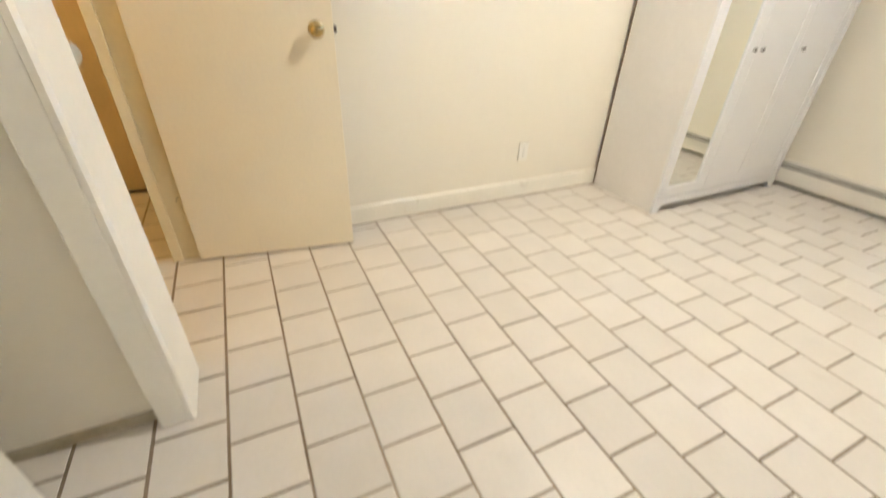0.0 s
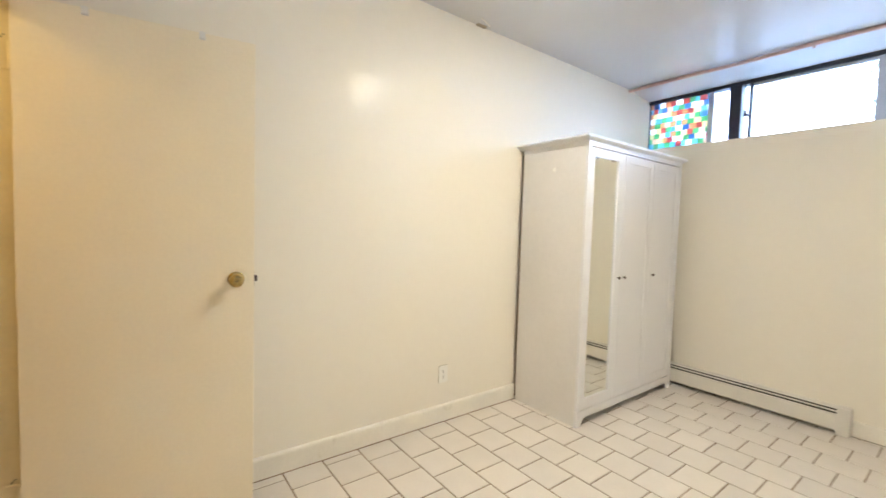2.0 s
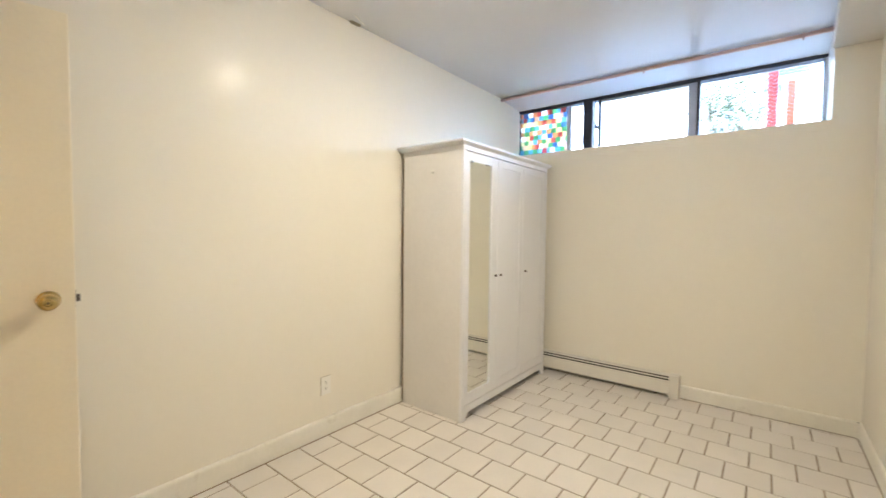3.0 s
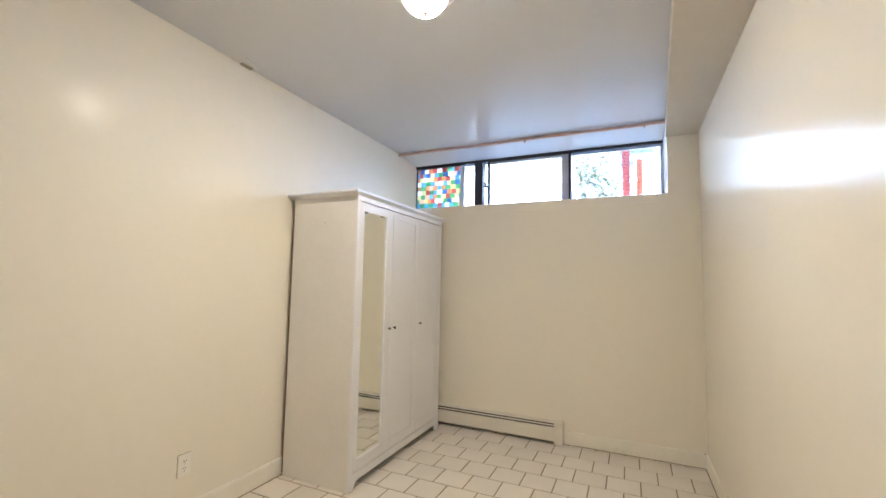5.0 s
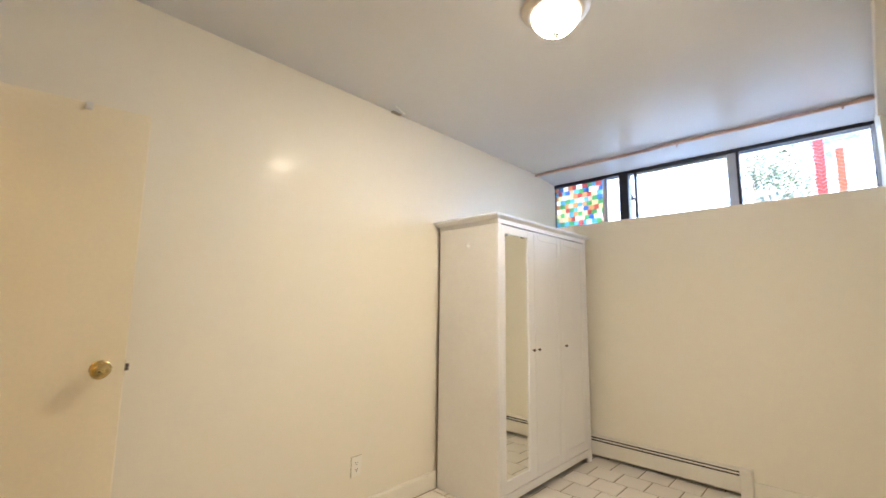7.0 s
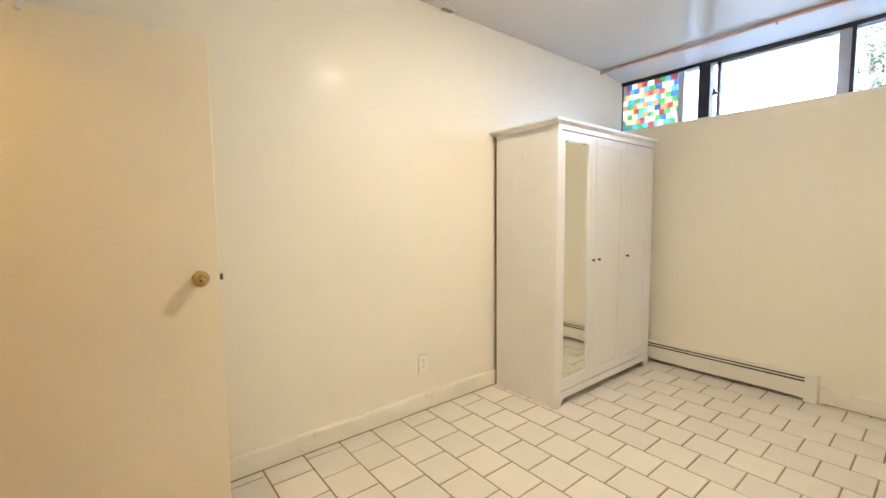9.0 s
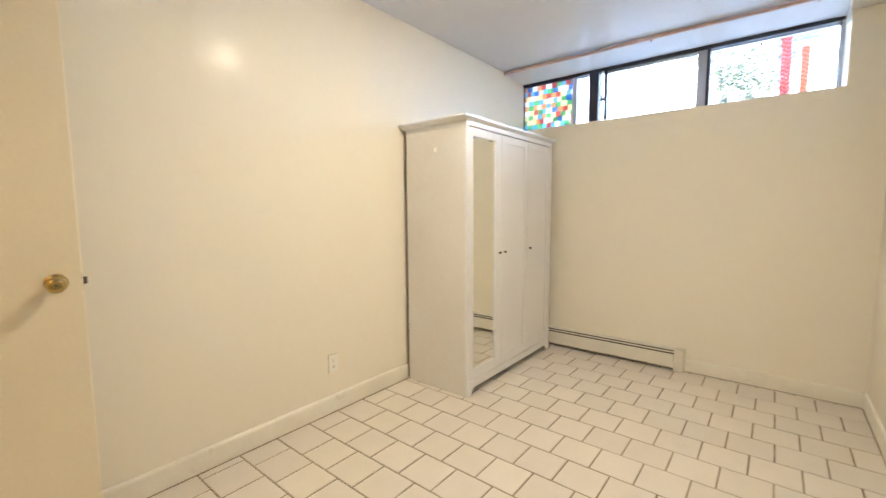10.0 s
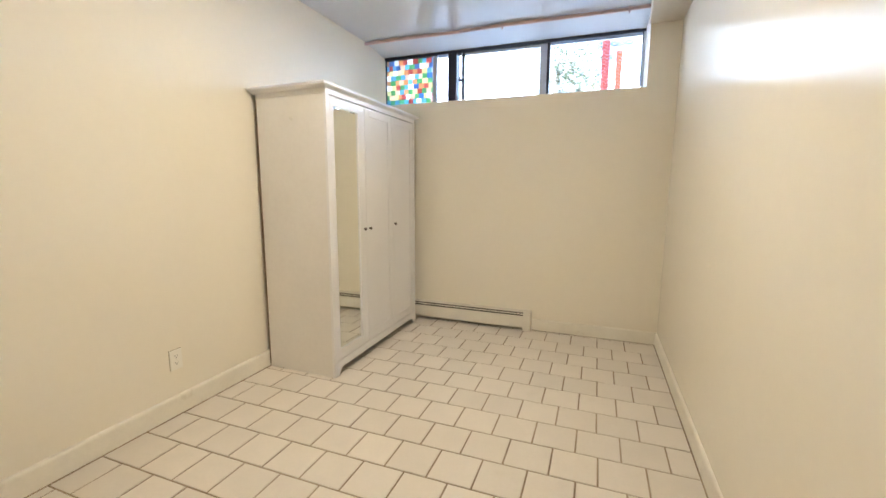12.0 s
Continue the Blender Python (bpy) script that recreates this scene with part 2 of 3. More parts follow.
structure("wall_west", boxes(((-0.14, DOOR_Y, -0.1), (0, 5.30, 2.85)), ((-0.14, 0.51, 2.075), (0, DOOR_Y, 2.85))), WALL, "long cream satin-painted plaster wall with slight waviness", "wall")
structure("wall_north", boxes(((0, L, -0.1), (W, 5.30, SILL)), ((2.475, L, SILL), (W, 5.30, 2.85)), ((0, 5.09, 2.612), (2.475, 5.30, 2.85))), WALL, "cream painted wall with a high strip window and deep ledge", "wall")
structure("wall_east", boxes(((W, SOUTH - 0.12, -0.1), (W + 0.14, 5.30, 2.85))), WALL, "plain cream satin-painted wall that mirrors the window", "wall")
structure("wall_south", boxes(((SIDE_X, SOUTH - 0.12, -0.1), (W, SOUTH, 2.85))), WALL, "plain cream wall that closes the entrance end", "wall")
structure("wall_beside_door", boxes(((SIDE_X - 0.1, SOUTH - 0.12, -0.1), (SIDE_X, 0.51, 2.85)), ((0, 0.51, 2.075), (SIDE_X + 0.05, DOOR_Y - 0.004, 2.85))), WALL, "short cream wall return beside the doorway", "wall")
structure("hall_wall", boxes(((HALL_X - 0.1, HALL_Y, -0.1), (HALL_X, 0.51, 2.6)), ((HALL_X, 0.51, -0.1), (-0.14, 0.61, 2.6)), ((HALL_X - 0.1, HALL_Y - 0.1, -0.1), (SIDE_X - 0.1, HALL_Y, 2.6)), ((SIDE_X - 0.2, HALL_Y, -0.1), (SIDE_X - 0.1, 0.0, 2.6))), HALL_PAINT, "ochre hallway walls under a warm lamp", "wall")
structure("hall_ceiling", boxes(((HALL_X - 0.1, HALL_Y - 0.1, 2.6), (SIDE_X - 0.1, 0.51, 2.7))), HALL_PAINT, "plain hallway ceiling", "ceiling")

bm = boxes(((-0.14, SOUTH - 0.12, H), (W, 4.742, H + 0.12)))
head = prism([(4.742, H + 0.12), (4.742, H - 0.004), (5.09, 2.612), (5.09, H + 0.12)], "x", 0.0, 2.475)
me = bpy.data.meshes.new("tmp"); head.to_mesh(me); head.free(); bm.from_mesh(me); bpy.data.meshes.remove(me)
structure("ceiling", bm, CEILING, "glossy white ceiling reflecting window and lamp, blue daylight tinted into its paint", "ceiling")
# dropped edge along the east wall, a little out of square
bm = prism([(2.466, L), (2.277, 0.90), (2.24, SOUTH), (W, SOUTH), (W, L)], "z", 2.515, H - 0.001)
structure("soffit", bm, SOFFIT_PAINT, "dropped plaster soffit running along the wall", "soffit")

# ---- window ----
window = tagged(thing("window_1", "high strip window with dark metal frame and mosaic film", "window", (1.25, GLASS_Y, SILL)), kind="structure")


def wpart(name, bm, mat, parent=window, label="", smooth=False):
    ob = part(name, bm, mat, parent, label, smooth)
    if parent is window:
        ob.matrix_parent_inverse = Matrix.Translation((-1.25, -GLASS_Y, -SILL))
    return ob


TOP = 2.612
BASE, HEAD = SILL + 0.035, 2.585
wpart("top_rail", boxes(((0.0, 5.10, HEAD), (2.475, 5.19, TOP)), bevel=0.004), WINDOW_DARK)
wpart("bottom_rail", boxes(((0.0, 5.10, SILL), (2.475, 5.19, BASE)), bevel=0.004), WINDOW_DARK)
wpart("jamb_bar", boxes(((0.0, 5.12, BASE), (0.006, 5.19, HEAD)), bevel=0.001), WINDOW_DARK)
wpart("jamb_bar", boxes(((2.452, 5.115, BASE), (2.459, 5.19, HEAD)), bevel=0.001), WINDOW_DARK)
wpart("jamb_lining", boxes(((2.459, 5.09, BASE), (2.475, 5.19, HEAD)), bevel=0.002), WINDOW_GREY, label="lilac grey jamb lining")
wpart("mullion", boxes(((0.708, 5.09, BASE), (0.800, 5.19, HEAD)), bevel=0.004), WINDOW_DARK)
wpart("sash_stile", boxes(((0.846, 5.11, BASE), (0.870, 5.16, HEAD)), bevel=0.003), WINDOW_DARK)
wpart("sash_latch", boxes(((0.822, 5.085, 2.31), (0.862, 5.112, 2.335)), ((0.828, 5.08, 2.335), (0.842, 5.11, 2.365)), bevel=0.003), WINDOW_DARK)
wpart("sash_stile", boxes(((0.536, 5.12, BASE), (0.578, 5.16, HEAD)), bevel=0.003), WINDOW_GREY, label="lilac grey sash stile")
wpart("sash_stile", boxes(((1.600, 5.115, BASE), (1.667, 5.16, HEAD)), bevel=0.003), WINDOW_GREY, label="lilac grey sash stile")
wpart("sash_rail", boxes(((0.870, 5.125, HEAD - 0.020), (1.600, 5.16, HEAD)), bevel=0.003), WINDOW_GREY, label="lilac grey sash rail")
wpart("mullion", boxes(((1.667, 5.10, BASE), (1.690, 5.19, HEAD)), bevel=0.003), WINDOW_DARK)
wpart("caulk_bead", tube([(0.003 + i * 0.0515, 5.097 + 0.002 * math.sin(i * 1.7), TOP + 0.002 * math.sin(i * 2.3)) for i in range(48)], 0.005, 6), DARK, label="ragged dark sealant line")
for x0, x1 in ((0.578, 0.708), (0.800, 0.846), (0.870, 1.600), (1.690, 2.452), (0.006, 0.536)):
    pane = wpart("pane", boxes(((x0, 5.142, BASE), (x1, 5.147, HEAD))), GLASS)
    pane.visible_shadow = False
    if x0 == 0.006:
        film_pane = pane
# mosaic film: rows of coloured squares of uneven width stuck on the first pane
rng = random.Random(7)
names = ["red", "orange", "green", "blue", "sky_blue", "white", "peach", "yellow"]
weights = [1.8, 2.8, 2.6, 1.7, 3.2, 3.0, 2.3, 2.0]
rows_n = 10
step = (HEAD - BASE) / rows_n
below = []
for r in range(rows_n):
    x = 0.007
    w = rng.uniform(0.025, 0.055)
    row = []
    while x < 0.533:
        w = min(w, 0.535 - x)
        taken = {c for xa, xb, c in below if xa < x + w and xb > x} | ({row[-1][2]} if row else set())
        pick = rng.choices(names, weights)[0]
        while pick in taken:
            pick = rng.choices(names, weights)[0]
        row.append((x, x + w, pick))
        square = part("film_square", boxes(((x, 5.137, BASE + r * step), (x + w, 5.1395, BASE + (r + 1) * step))), FILM[pick], film_pane)
        square.visible_shadow = False
        x += w
        w = rng.choice((0.040, 0.050, 0.050, 0.052, 0.060))
    below = row

# wire guard outside the last pane
bm = bmesh.new()
for k in range(19):
    zz = SILL + 0.03 + k * 0.03
    pts = [(1.70 + i * 0.03, 5.26 + 0.004 * (i % 2), zz + (0.012 if i % 2 else -0.012)) for i in range(28)]
    t2 = tube(pts, 0.0020, 4)
    me = bpy.data.meshes.new("tmp"); t2.to_mesh(me); t2.free(); bm.from_mesh(me); bpy.data.meshes.remove(me)
tagged(new("wire_guard", mesh_of("wire_guard", bm, WIRE)), "thin zigzag galvanised wire mesh outside the window", "wire mesh", kind="stuff")

# ---- outside ----
structure("ground", boxes(((-60, 5.30, 1.55), (60, 70, 1.75))), GROUND, "grey concrete ground outside at sill level", "ground")
# Unseen wall, added to keep direct sun off the posts and near yard.
structure("wall_upper", boxes(((-3.0, 5.14, 2.852), (6.0, 5.30, 6.4))), FACADE, "unseen wall added above the window to shade the yard", "wall")
house = thing("building", "pale painted building across the yard in bright daylight", "building", (1.5, 14.0, 1.75))


def hpart(name, bm, mat, parent=house, label=""):
    ob = part(name, bm, mat, parent, label)
    ob.matrix_parent_inverse = Matrix.Translation((-1.5, -14.0, -1.75))
    return ob


hpart("wall", boxes(((-14, 14.0, 1.75), (18, 15.0, 7.4))), FACADE)
hpart("roof", boxes(((-14.3, 13.8, 7.4), (18.3, 15.2, 7.7))), GROUND)
for fx, fw, fz, fh in ((1.97, 0.36, 4.40, 0.54), (5.4, 0.65, 4.72, 0.90)):
    pane = hpart("window", boxes(((fx, 13.97, fz), (fx + fw, 14.02, fz + fh))), FACADE_GLASS)
    q = part("sill", boxes(((fx - 0.06, 13.90, fz - 0.08), (fx + fw + 0.06, 13.998, fz - 0.005))), FACADE, pane)
    q = part("frame", boxes(((fx - 0.05, 13.94, fz - 0.004), (fx - 0.002, 13.998, fz + fh + 0.05)), ((fx + fw + 0.002, 13.94, fz - 0.004), (fx + fw + 0.05, 13.998, fz + fh + 0.05)), ((fx - 0.002, 13.94, fz + fh + 0.002), (fx + fw + 0.002, 13.998, fz + fh + 0.05))), FACADE, pane)
hpart("canopy", boxes(((1.93, 13.55, 5.16), (2.84, 13.998, 5.44)), bevel=0.02), FACADE_GLASS, label="dark slate-blue canopy over the window")
post = thing("red_post", "orange-red painted steel post in the yard", "post", (2.165, 6.5, 1.75))
part("shaft", boxes(((-0.042, -0.042, 0), (0.042, 0.042, 1.72)), bevel=0.006), RED_PAINT, post)
part("cap", boxes(((-0.056, -0.056, 1.72), (0.056, 0.056, 1.76)), bevel=0.006), RED_PAINT, post)
post2 = thing("orange_post", "shorter orange post beside the red one", "post", (2.315, 6.6, 1.75))
part("shaft", boxes(((-0.034, -0.034, 0), (0.034, 0.034, 1.13)), bevel=0.006), ORANGE_PAINT, post2)


def leafy_tree(at, height, spread, leaves, seed):
    r = random.Random(seed)
    tree = thing("tree", "slender street tree with small pale green leaves", "tree", at, "trees in the yard")
    trunk = bmesh.new()
    tips = []
    main = [(0, 0, 0), (0.03, 0.02, height * 0.3), (-0.03, 0.0, height * 0.6), (0.02, 0.03, height * 0.95)]
    lines = [(main, 0.025)]
    for i in range(14):
        a, h = r.uniform(0, 6.28), r.uniform(0.2, 0.85) * height
        e = Vector((math.cos(a) * spread * r.uniform(0.5, 1), math.sin(a) * spread * r.uniform(0.5, 1), h + r.uniform(0.1, 0.5)))
        lines.append(([(0, 0, h), tuple(e * 0.5 + Vector((0, 0, h * 0.5))), tuple(e)], 0.007))
        tips += [e, e * 0.6 + Vector((0, 0, h * 0.4))]
    for pts, rad in lines:
        t2 = tube(pts, rad, 6)
        me = bpy.data.meshes.new("tmp"); t2.to_mesh(me); t2.free(); trunk.from_mesh(me); bpy.data.meshes.remove(me)
    part("trunk", trunk, BARK, tree)
    verts, faces = [], []
    for i in range(leaves):
        c = r.choice(tips) + Vector((r.gauss(0, 0.22), r.gauss(0, 0.22), r.gauss(0, 0.2)))
        q = Euler((r.uniform(0, 6.28), r.uniform(0, 6.28), r.uniform(0, 6.28))).to_matrix()
        s = r.uniform(0.018, 0.042)
        k = len(verts)
        for p in ((-s, 0, 0), (0, -s * 0.5, 0.008), (s, 0, 0), (0, s * 0.5, 0.008)):
            verts.append(tuple(c + q @ Vector(p)))
        faces.append((k, k + 1, k + 2, k + 3))
    me = bpy.data.meshes.new("crown")
    me.from_pydata(verts, [], faces)
    me.materials.append(LEAF)
    crown = new("crown", me)
    crown.parent = tree
    return tree


leafy_tree((1.35, 9.2, 1.75), 2.0, 0.55, 4000, 3)
leafy_tree((1.95, 10.3, 1.75), 1.75, 0.6, 2800, 5)

# ---- doorway ----
frame_thing = tagged(thing("door_frame", "aged cream painted door frame with worn edges", "door frame", (0.5, 0.565, 0.0)), kind="structure")


def fpart(name, bm, mat=FRAME_PAINT, label="", smooth=False):
    ob = part(name, bm, mat, frame_thing, label, smooth)
    ob.matrix_parent_inverse = Matrix.Translation((-0.5, -0.565, 0.0))
    return ob


CAS0, CAS1 = 0.825, 1.105   # latch side post
fpart("hinge_jamb", boxes(((-0.14, 0.49, 0), (0.060, DOOR_Y - 0.001, 2.04)), bevel=0.004), JAMB_PAINT, "cream jamb with scuffs, the hall lamp's yellow put into its paint")
fpart("hinge_stop", boxes(((0.060, 0.49, 0), (0.075, 0.532, 2.04)), bevel=0.003), JAMB_PAINT)
fpart("head_jamb", boxes(((0.060, 0.49, 2.04), (CAS0 + 0.02, 0.60, 2.0745)), bevel=0.004))
fpart("latch_post", boxes(((CAS0 + 0.02, 0.525, 0), (CAS1, 0.600, 2.0745)), bevel=0.004))
fpart("latch_casing", prism([(CAS0 + 0.02, 0.60), (CAS0 + 0.02, 0.612), (CAS0 + 0.035, 0.617), (CAS0 + 0.045, 0.613), (CAS0 + 0.055, 0.621), (CAS1 - 0.01, 0.622), (CAS1, 0.614), (CAS1, 0.60)], "z", 0.0, 2.10))
fpart("latch_stop", boxes(((CAS0, 0.525, 0), (CAS0 + 0.02, 0.57, 2.04)), bevel=0.003))
fpart("strike_mark", boxes(((1.004, 0.6212, 1.198), (1.016, 0.6228, 1.206)), ((1.012, 0.6212, 1.175), (1.015, 0.6228, 1.198))), SLOT, "small dark chip in the paint")
for hz in (0.22, 1.80):
    fpart("hinge", boxes(((0.0602, 0.560, hz), (0.064, 0.602, hz + 0.09)), bevel=0.001), JAMB_PAINT, "painted-over hinge leaf")
    bm = lathe([(0.006, hz), (0.006, hz + 0.09)], (0.078, 0.606, 0), "z", 10)
    fpart("hinge_knuckle", bm, JAMB_PAINT, smooth=True)
for cz in (0.255, 0.315, 1.835, 1.905):
    fpart("paint_chip", boxes(((0.0598, 0.580, cz), (0.0612, 0.584, cz + 0.008)), ((0.0598, 0.586, cz + 0.011), (0.0612, 0.593, cz + 0.014))), SLOT, "small dark chip in the paint")
bumper = thing("wall_bumper", "small white oval plastic bumper on the door post", "door bumper", (CAS0 + 0.02, 0.600, 1.040))
part("dome", lathe([(0.030, 0), (0.028, 0.010), (0.018, 0.018), (0.002, 0.022)], (0, 0, 0), "x", 20, -1.0), WHITE_PLASTIC, bumper, smooth=True)

door = thing("door", "flat cream painted door standing open against the wall", "door", (0.112, 0.612, 0.0))
door.rotation_euler = (0, 0, -math.atan2(0.116, 0.753))
DW = 0.760                # leaf runs along its own y, room face at x = 0
part("leaf", boxes(((-0.035, 0, 0.012), (0, DW, 2.048)), bevel=0.0025), DOOR_PAINT, door)
knob = part("door_knob", lathe([(0.033, 0.0), (0.033, 0.004), (0.028, 0.009), (0.012, 0.012), (0.011, 0.022), (0.017, 0.027), (0.023, 0.033), (0.0275, 0.042), (0.029, 0.052), (0.0275, 0.062), (0.023, 0.070), (0.016, 0.0755), (0.011, 0.077), (0.0095, 0.0745), (0.001, 0.0745)], (0, 0.690, 1.048), "x", 28), BRASS, door, "polished brass round door knob", True)
part("keyhole", lathe([(0.004, 0.0748), (0.004, 0.0758), (0.001, 0.0758)], (0, 0.690, 1.048), "x", 10), SLOT, knob)
part("latch_bolt", boxes(((-0.026, DW, 1.036), (-0.006, DW + 0.013, 1.062)), bevel=0.002), DARK_METAL, door)
part("latch_plate", boxes(((-0.030, DW - 0.001, 1.018), (-0.005, DW + 0.0015, 1.078))), CHROME, door)
for hy in (0.200, 0.566):
    bm = boxes(((-0.001, hy - 0.011, 2.020), (0.004, hy + 0.011, 2.050)), ((-0.036, hy - 0.011, 2.0484), (0.004, hy + 0.011, 2.052)), ((0.004, hy - 0.008, 2.020), (0.016, hy + 0.008, 2.026)), ((0.013, hy - 0.008, 2.026), (0.016, hy + 0.008, 2.036)), bevel=0.0015)
    part("over_door_hook", bm, WHITE_PLASTIC, door, "small white over-door hook")

post_white = structure("trim", boxes(((1.215, SOUTH, 0), (1.32, 0.264, 2.10)), bevel=0.004), TRIM, "white painted door casing at the entrance", "casing")


# ---- baseboards ----
def skirting(depth, height):
    return [(0, 0), (depth, 0), (depth, height - 0.012), (depth - 0.003, height - 0.004), (depth - 0.008, height), (0, height)]


structure("baseboard_west", prism(skirting(0.020, 0.112), "y", DOOR_Y, L), TRIM, "cream painted baseboard with a rounded top", "baseboard")
structure("baseboard_east", prism([(W - u, v) for u, v in skirting(0.014, 0.105)], "y", SOUTH, L), TRIM, "cream painted baseboard with a rounded top", "baseboard")
structure("baseboard_north", prism([(L - u, v) for u, v in skirting(0.014, 0.105)], "x", 1.670, W - 0.014), TRIM, "cream painted baseboard beside the heater", "baseboard")
structure("baseboard_side", prism([(SIDE_X + u, v) for u, v in skirting(0.010, 0.04)], "y", SOUTH, 0.51), DUST_SHADE, "low dusty skirting strip", "baseboard")

# dirt-filled joint where the baseboards meet the tiles
structure("trim_joint_west", boxes(((0.018, DOOR_Y + 0.02, -0.004), (0.027, L - 0.02, 0.0025)), bevel=0.001), GROUT, "dark dirt-filled joint along the baseboard", "joint")
structure("trim_joint_east", boxes(((W - 0.020, SOUTH + 0.02, -0.004), (W - 0.012, L - 0.02, 0.0025)), bevel=0.001), GROUT, "dark dirt-filled joint along the baseboard", "joint")
structure("trim_joint_north", boxes(((1.675, L - 0.020, -0.004), (W - 0.022, L - 0.012, 0.0025)), bevel=0.001), GROUT, "dark dirt-filled joint along the baseboard", "joint")

# ---- baseboard heater ----
heater = thing("baseboard_heater", "cream sheet-metal baseboard heater with two dark slots", "heater", (0.85, 4.69, 0.0))


def tpart(name, bm, mat, label="", smooth=False, parent=heater):
    ob = part(name, bm, mat, parent, label, smooth)
    ob.matrix_parent_inverse = Matrix.Translation((-0.85, -4.69, 0.0))
    return ob


HX0, HX1 = 0.03, 1.612
tpart("back_panel", boxes(((HX0, 4.722, 0.025), (HX1, 4.729, 0.176))), HEATER)
tpart("top_cover", prism([(4.722, 0.180), (4.668, 0.180), (4.660, 0.177), (4.659, 0.172), (4.664, 0.172), (4.668, 0.176), (4.722, 0.176)], "x", HX0, HX1), HEATER)
tpart("damper", prism([(4.657, 0.152), (4.656, 0.156), (4.658, 0.160), (4.664, 0.161), (4.664, 0.152)], "x", HX0, HX1), HEATER)
tpart("front_panel", prism([(4.662, 0.028), (4.655, 0.034), (4.655, 0.134), (4.657, 0.138), (4.664, 0.139), (4.664, 0.136), (4.659, 0.132), (4.659, 0.036), (4.666, 0.031)], "x", HX0, HX1), HEATER)
# Near-black block behind the slots; the shade inside is put into its colour.
tpart("cavity", boxes(((HX0, 4.666, 0.128), (HX1, 4.7215, 0.1755))), DARK)
tpart("heating_pipe", tube([(HX0, 4.685, 0.085), (HX1, 4.685, 0.085)], 0.010, 10), COPPER)
bm = bmesh.new()
for i in range(70):
    box(bm, (HX0 + 0.05 + i * 0.0215, 4.668, 0.06), (HX0 + 0.0508 + i * 0.0215, 4.699, 0.115))
tagged(tpart("fins", bm, FIN), kind="stuff")
tpart("end_cap", boxes(((1.600, 4.648, 0.002), (1.669, 4.7285, 0.186)), bevel=0.005), HEATER, "square cream end cap")

# ---- wardrobe ----
wardrobe = thing("wardrobe", "white three-door wardrobe with one mirror door and cornice", "wardrobe", (0.31, 3.91, 0.0))
X0, XF, Y0, Y1 = 0.035, 0.562, 3.262, 4.562
FRONT = 0.580


def apart(name, bm, mat=WARDROBE, parent=wardrobe, label="", smooth=False):
    ob = part(name, bm, mat, parent, label, smooth)
    if parent is wardrobe:
        ob.matrix_parent_inverse = Matrix.Translation((-0.31, -3.91, 0.0))
    return ob


apart("side_panel", boxes(((X0, Y0, 0.001), (XF, Y0 + 0.018, 1.850)), bevel=0.0015), WARDROBE_SIDE, label="plain white side board")
apart("side_panel", boxes(((X0, Y1 - 0.018, 0.001), (XF, Y1, 1.850)), bevel=0.0015), WARDROBE_SIDE, label="plain white side board")
apart("back_panel", boxes(((X0 - 0.008, Y0 + 0.001, 0.02), (X0, Y1 - 0.001, 1.84))), BACKBOARD, label="brown hardboard back panel")
apart("bottom_board", boxes(((X0, Y0 + 0.018, 0.085), (XF - 0.005, Y1 - 0.018, 0.103))))
apart("top_board", boxes(((X0, Y0 + 0.018, 1.827), (XF - 0.005, Y1 - 0.018, 1.845))))
# corner posts with bracket feet and the apron between them
arch = [(Y0 - 0.004, 0.001), (Y0 + 0.052, 0.001), (Y0 + 0.055, 0.018), (Y0 + 0.064, 0.036), (Y0 + 0.080, 0.047), (Y0 + 0.098, 0.052)]
mirror_y = Y0 + Y1
outline = arch + [(mirror_y - u, v) for u, v in reversed(arch)] + [(Y1 + 0.004, 0.104), (Y0 - 0.004, 0.104)]
apart("plinth", prism(outline, "x", XF, FRONT + 0.002))
apart("corner_post", boxes(((XF, Y0 - 0.004, 0.104), (FRONT + 0.002, Y0 + 0.034, 1.847)), bevel=0.002))
apart("corner_post", boxes(((XF, Y1 - 0.034, 0.104), (FRONT + 0.002, Y1 + 0.004, 1.847)), bevel=0.002))
apart("fascia", boxes(((XF, Y0 - 0.004, 1.8475), (FRONT + 0.002, Y1 + 0.004, 1.878)), bevel=0.001))
apart("side_rail", boxes(((X0, Y0 - 0.004, 1.8502), (XF, Y0 + 0.016, 1.878))))
apart("side_rail", boxes(((X0, Y1 - 0.016, 1.8502), (XF, Y1 + 0.004, 1.878))))


def cornice():
    """A stepped moulding round three sides, in rings from bottom to top."""
    bm = bmesh.new()
    steps = ((0.006, 1.878), (0.008, 1.881), (0.016, 1.886), (0.027, 1.892), (0.031, 1.896), (0.037, 1.896), (0.039, 1.899), (0.039, 1.909), (0.036, 1.913))
    rings = [[bm.verts.new(p) for p in ((X0 - 0.03, Y0 - o * 1.2, z), (FRONT + o * 0.65, Y0 - o * 1.2, z), (FRONT + o * 0.65, Y1 + o * 1.2, z), (X0 - 0.03, Y1 + o * 1.2, z))] for o, z in steps]
    for lo, hi in zip(rings, rings[1:]):
        for i in range(4):
            bm.faces.new((lo[i], lo[(i + 1) % 4], hi[(i + 1) % 4], hi[i]))
    bm.faces.new(rings[0])
    bm.faces.new(rings[-1])
    bmesh.ops.recalc_face_normals(bm, faces=bm.faces)
    return bm


